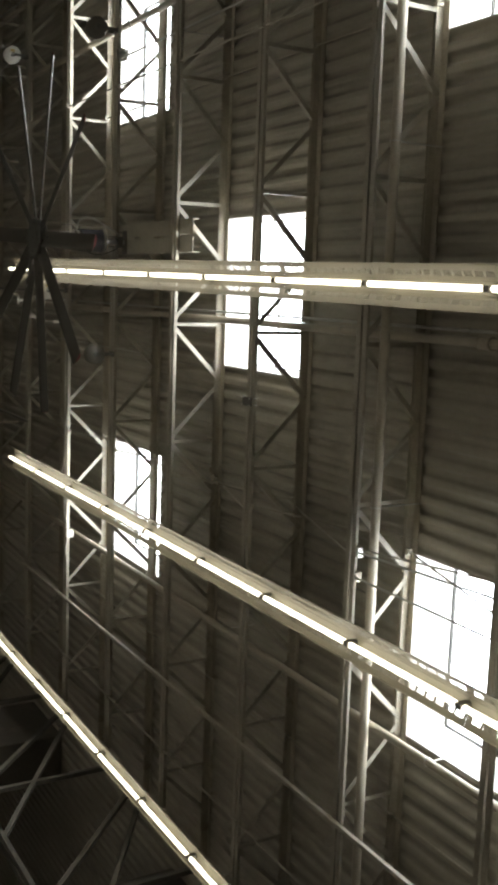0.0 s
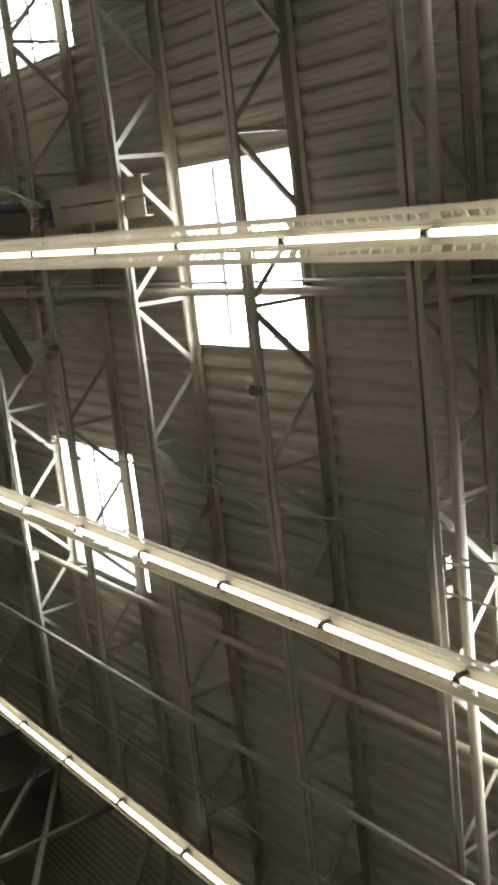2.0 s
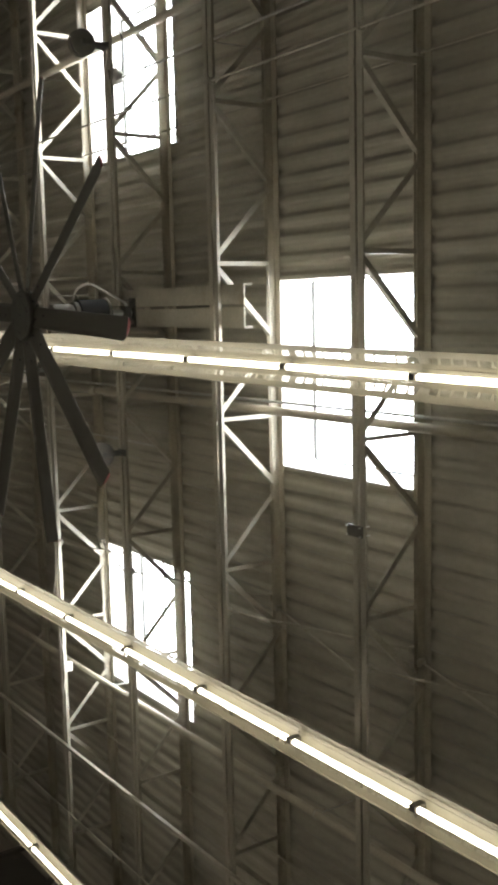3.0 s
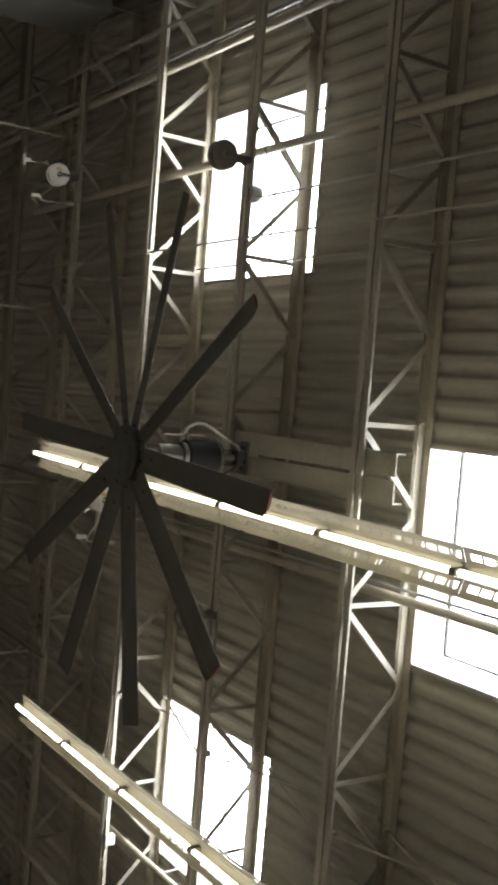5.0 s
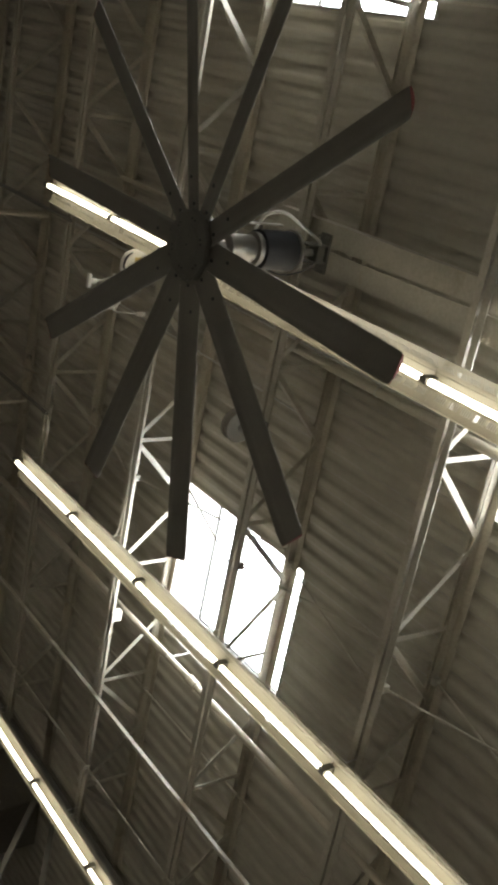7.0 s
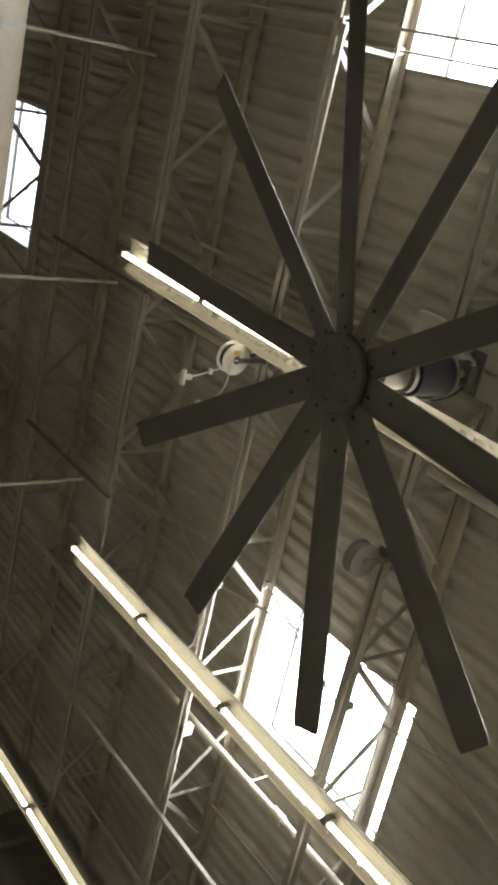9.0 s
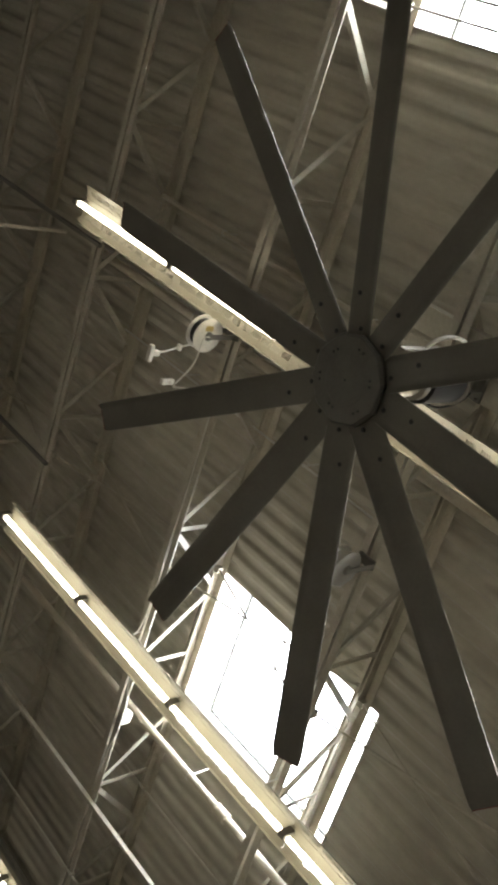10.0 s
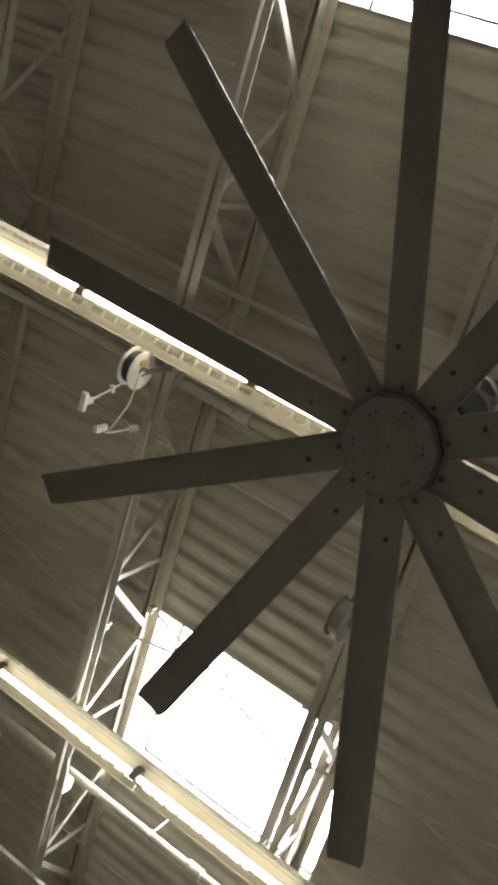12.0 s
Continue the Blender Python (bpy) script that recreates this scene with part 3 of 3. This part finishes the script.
# ---------- cord reels ----------
def cord_reel(x, y, z, spots, label, shell=None, wound=None):
    """A round cord reel in the x-z plane under a joist. spots: points (dx, dz) of the end plug, its stop and the feed loop; none for a bare reel."""
    t = thing("cord_reel", label, "cord reel", "hanging cord reels", at=pose(x, y, z))
    r = 0.115

    def disc(bm, outline):
        rings = [[bm.verts.new((q * math.cos(2 * math.pi * i / 36), d, q * math.sin(2 * math.pi * i / 36))) for i in range(36)] for q, d in outline]
        for p, q in zip(rings, rings[1:]):
            for i in range(36):
                bm.faces.new((p[i], p[(i + 1) % 36], q[(i + 1) % 36], q[i]))
        bm.faces.new(rings[0])
        bm.faces.new(rings[-1][::-1])
        return bm
    part("front_flange", disc(bmesh.new(), [(r - 0.012, -0.047), (r, -0.04), (r, -0.033), (r - 0.01, -0.028)]), shell or WHITEPLAST, t, smooth=True)
    part("back_flange", disc(bmesh.new(), [(r - 0.01, 0.028), (r, 0.033), (r, 0.04), (r - 0.012, 0.047)]), shell or WHITEPLAST, t, smooth=True)
    part("cord_drum", disc(bmesh.new(), [(r - 0.022, -0.028), (r - 0.018, 0.0), (r - 0.022, 0.028)]), wound or DARKCORD, t, "wound cord", True)
    bm = bmesh.new()
    disc(bm, [(0.025, -0.058), (0.03, -0.055), (0.03, -0.0465)])
    part("axle_boss", bm, SOCKET, t)
    bm = bmesh.new()
    box(bm, -0.07, -0.035, -0.0505, -0.0475, -0.04, 0.02)
    if shell is None:
        part("sticker", bm, YELLOW, t, "faded yellow sticker")
    else:
        bm.free()
    bm = bmesh.new()
    for dy in (-0.064, 0.052):
        box(bm, -0.018, 0.018, dy, dy + 0.006, -0.02, Z_BOTTOM - z - 0.012, 0.002)
    box(bm, -0.03, 0.03, -0.064, 0.064, Z_BOTTOM - z - 0.012, Z_BOTTOM - z + 0.003, 0.002)
    part("bracket", bm, SOCKET, t, "dark steel hanging bracket")
    if spots:
        plug, stop, low, end = spots
        bm = bmesh.new()
        cable(bm, [(stop[0] * 0.8, 0, -r * 0.85), (stop[0], 0, stop[1]), ((stop[0] + plug[0]) / 2 + 0.01, 0.005, (stop[1] + plug[1]) / 2), (plug[0], 0, plug[1])], 0.006, 6)
        cord = part("drop_cord", bm, CORD, t, "white drop cord", True)
        bm = bmesh.new()
        box(bm, stop[0] - 0.02, stop[0] + 0.02, -0.015, 0.015, stop[1] - 0.012, stop[1] + 0.012, 0.005)
        part("stop", bm, CORD, cord)
        bm = bmesh.new()
        box(bm, plug[0] - 0.055, plug[0] + 0.055, -0.018, 0.018, plug[1] - 0.03, plug[1], 0.008)
        box(bm, plug[0] - 0.018, plug[0] + 0.018, -0.016, 0.016, plug[1], plug[1] + 0.05, 0.006)
        part("plug", bm, WHITEPLAST, cord, "white tee plug")
        bm = bmesh.new()
        cable(bm, [(0.0, -0.06, 0.0), (0.01, -0.075, -0.06), (low[0] * 0.55, -0.05, low[1] * 0.35), (low[0] * 0.95, -0.03, low[1] * 0.8), (low[0] + 0.04, 0, low[1] * 0.75), (end[0], 0, end[1])], 0.0055, 6)
        feed = part("feed_cord", bm, CORD, t, "white feed cord", True)
        bm = bmesh.new()
        box(bm, low[0] - 0.018, low[0] + 0.018, -0.015, 0.015, low[1] - 0.075, low[1] + 0.02, 0.006)
        rod(bm, (low[0], 0, low[1] + 0.02), (low[0] + 0.03, -0.01, low[1] * 0.78), 0.005, 6)
        part("connector", bm, WHITEPLAST, feed, "white inline connector")
        bm = bmesh.new()
        box(bm, end[0] - 0.016, end[0] + 0.016, -0.015, 0.015, end[1] - 0.045, end[1] + 0.03, 0.005)
        part("feed_plug", bm, WHITEPLAST, feed)
    return t


# Dimmed copy of the off-white shell: the reels' shade is in the colour.
DIMSHELL = material("grey_reel_plastic", (0.19, 0.175, 0.145), 0.5, 0.0, 0.1, 14, 90, 0.02)
cord_reel(0.085, 12.72, 5.68, ((0.14, -0.37), (0.10, -0.17), (0.34, -0.16), (0.40, 0.12)), "off-white cord reel with knotted white cords under a joist")
cord_reel(-3.10, 14.43, 5.72, ((-0.09, -0.36), (-0.10, -0.13), (0.25, -0.20), (0.27, 0.17)), "off-white cord reel with a tee plug hanging below")
cord_reel(-2.81, 11.12, 5.70, (), "cord reel below a skylight, its dimness in the colour", DIMSHELL)
# Drum shares the shell colour, imitating the glare that flattens its contrast.
cord_reel(0.79, 11.10, 5.71, (), "cord reel half hidden above the fan, coloured dim and flat", DIMSHELL, DIMSHELL)

# junction box and cable by the skylight
t = thing("junction_box", "round grey junction box with cable on a joist", "junction box")
bm = bmesh.new()
lathe(bm, [(0.03, -0.07), (0.065, -0.05), (0.075, 0.0), (0.06, 0.05), (0.02, 0.075)], (-2.56, 11.10, 6.0), 20)
part("body", bm, GALV, t, smooth=True)
bm = bmesh.new()
cable(bm, [(-2.60, 11.07, 5.93), (-2.42, 11.06, 5.94), (-2.2, 11.065, 5.935), (-2.0, 11.07, 5.94)], 0.008, 6)
cable(bm, [(-2.60, 11.07, 6.05), (-2.85, 11.05, 6.07), (-3.1, 11.065, 5.95), (-3.3, 11.06, 5.94)], 0.007, 6)
part("cable", bm, DARKCORD, t, smooth=True)

# switch box and white cable on the joist beside the strip light
t = thing("switch_box", "small white switch box with a loose white cable on a joist", "switch box")
bm = bmesh.new()
box(bm, 3.25, 3.35, 12.63, 12.69, 5.93, 6.03, 0.008)
part("body", bm, WHITEPLAST, t)
bm = bmesh.new()
cable(bm, [(2.66, 12.67, 5.80), (2.80, 12.655, 5.90), (2.95, 12.66, 5.915), (3.1, 12.64, 5.93), (3.27, 12.66, 5.97)], 0.006, 6)
cable(bm, [(3.33, 12.66, 5.96), (3.45, 12.64, 5.93), (3.6, 12.66, 5.92), (3.85, 12.67, 5.925)], 0.006, 6)
part("cable", bm, CORD, t, "white cable", True)
bm = bmesh.new()
cable(bm, [(0.46, 12.70, 5.92), (0.75, 12.69, 5.918), (1.05, 12.68, 5.912), (1.4, 12.685, 5.918), (1.75, 12.69, 5.91), (2.1, 12.695, 5.918), (2.45, 12.69, 5.88), (2.5, 12.70, 5.81)], 0.006, 6)
solo("loose_cable", bm, CORD, "white cable strapped along a joist's bottom chord", "cable", smooth=True)

# small box on the near joist, with two conduits to the skylight side
t = thing("switch_box", "small cream box clamped to a joist's bottom chord", "switch box")
bm = bmesh.new()
box(bm, 2.10, 2.18, 6.10, 6.15, 5.94, 6.0, 0.008)
part("body", bm, PIPE, t)
bm = bmesh.new()
box(bm, 1.90, 1.98, 6.08, 6.12, 5.935, 5.985, 0.004)
part("clip", bm, GALV, t)
for name, a, b in (("conduit", (1.94, 6.09, 5.945), (1.81, 3.1, 5.945)), ("conduit", (2.14, 6.11, 5.945), (2.15, 3.1, 5.945))):
    bm = bmesh.new()
    rod(bm, a, b, 0.009, 8)
    part(name, bm, GALV, t, "thin steel conduit")

# ---------- hung duct at the far end ----------
t = thing("round_duct", "long tan round duct hung on thin rods", "duct")
bm = bmesh.new()
rod(bm, (WEST + 0.01, 14.9, 4.545), (2.4, 14.9, 4.545), 0.25, 40)
part("duct_body", bm, material("tan_painted_duct", (0.62, 0.54, 0.41), 0.45, 0.0, 0.1, 1.5, 40, 0.03), t, smooth=True)
for i in range(10):
    x = -5.52 + 1.9 * i
    if x < 2.35:
        bm = bmesh.new()
        rod(bm, (x, 14.9, 4.79), (x, 14.9, 5.95), 0.015, 10)
        part("hanger_rod", bm, PIPE, t)
        bm = bmesh.new()
        rod(bm, (x - 0.02, 14.9, 4.545), (x + 0.02, 14.9, 4.545), 0.254, 40)
        part("hanger_strap", bm, GALV, t, smooth=True)
        if x < -1:
            continue
        bm = bmesh.new()
        sweep(bm, [(0, -0.014), (0.028, -0.014), (0.028, 0.014), (0, 0.014)], (x - 0.08, 14.36, Z_BOTTOM - 0.029), (x - 0.08, 16.14, Z_BOTTOM - 0.029))
        solo("strut_channel", bm, SOCKET, "dark steel strut channel carrying the duct rods", "strut", "duct hangers")

# ---------- suspended heater ----------
t = thing("unit_heater", "dark grey-tan suspended heater box with a silver flue", "heater")
bm = bmesh.new()
box(bm, -5.7, -4.55, 13.56, 14.45, 4.9, 5.8, 0.012)
part("casing", bm, material("dusty_heater_enamel", (0.11, 0.1, 0.085), 0.5, 0.0, 0.15, 3, 50, 0.03), t)
bm = bmesh.new()
rod(bm, (-4.75, 14.25, 5.79), (-4.75, 14.25, 5.92), 0.06, 20)
rod(bm, (-4.75, 14.25, 5.92), (-4.85, 13.2, 6.3), 0.075, 20)
part("flue", bm, CHROME, t, "silver flue pipe", True)
for x, y in ((-5.6, 13.66), (-4.65, 13.66), (-5.6, 14.35), (-4.65, 14.35)):
    bm = bmesh.new()
    rod(bm, (x, y, 5.79), (x, y, Z_DECK), 0.006, 6)
    part("hanger_rod", bm, GALV, t)

# ---------- girder carrying the joist ends, and the casings behind it ----------
t = thing("roof_girder", "dark deep lattice girder carrying the joist ends", "girder")
GZ = 4.57
GIRDER = material("dull_grey_girder_paint", (0.16, 0.15, 0.13), 0.55, 0.0, 0.15, 2.2, 45, 0.05, 0.06)
for s in (-1, 1):
    bm = bmesh.new()
    sweep(bm, angle_profile(0.09, 0.08, 0.009, 1, s), (GIRDER_X + s * 0.012, SOUTH, GZ), (GIRDER_X + s * 0.012, NORTH, GZ))
    part("bottom_chord_angle", bm, GIRDER, t)
    bm = bmesh.new()
    sweep(bm, angle_profile(0.09, 0.08, 0.009, -1, s), (GIRDER_X + s * 0.012, SOUTH, Z_DECK - 0.085), (GIRDER_X + s * 0.012, NORTH, Z_DECK - 0.085))
    part("top_chord_angle", bm, GIRDER, t)
for k in range(-6, 4):
    yb = 12.22 + 2.74 * k
    for kind, y0, y1 in (("web_post", yb, yb), ("web_diagonal", yb, yb + 1.95), ("web_diagonal", yb - 1.24, yb + 1.6)):
        if y0 > SOUTH and y1 < NORTH:
            bm = bmesh.new()
            sweep(bm, angle_profile(0.06, 0.06, 0.006), (GIRDER_X, y0, GZ + 0.04), (GIRDER_X, y1, Z_DECK - 0.13), (1, 0, 0))
            part(kind, bm, GIRDER, t)
for y0, y1 in ((8.9, 10.35), (14.45, 15.9), (20.2, 21.6)):
    bm = bmesh.new()
    box(bm, 7.0, 7.7, y0, y1, 0.0, Z_DECK - 0.003, 0.02)
    solo("column_casing", bm, WALL, "grey panelled column casing behind the girder", "column", "column casings")

# ---------- crate beside the way ----------
t = thing("storage_crate", "tall narrow brown plywood crate standing on the floor", "crate")
CRATE = material("brown_plywood", (0.42, 0.24, 0.14), 0.6, 0.0, 0.2, 2.5, 35, 0.08, 0.0, (0.22, 0.11, 0.06), (1, 1, 0.2))
bm = bmesh.new()
box(bm, -0.393, 0.22, 6.681, 6.86, 0.1, 2.2, 0.006)
part("body", bm, CRATE, t)
for x in (-0.38, -0.13, 0.11):
    bm = bmesh.new()
    box(bm, x, x + 0.1, 6.69, 6.85, 0.0, 0.1, 0.004)
    part("skid", bm, CRATE, t)

# clamp on a bottom chord under the middle skylight
t = thing("beam_clamp", "dark steel beam clamp bolted on a joist chord", "clamp")
bm = bmesh.new()
box(bm, 0.94, 1.02, 7.765, 7.915, 5.912, 5.928, 0.004)
part("plate", bm, GIRDERGREY, t)
for dx, dy in ((0.95, 7.775), (1.01, 7.775), (0.95, 7.905), (1.01, 7.905)):
    bm = bmesh.new()
    rod(bm, (dx, dy, 5.895), (dx, dy, 5.99), 0.004, 8)
    part("bolt", bm, GALV, t)
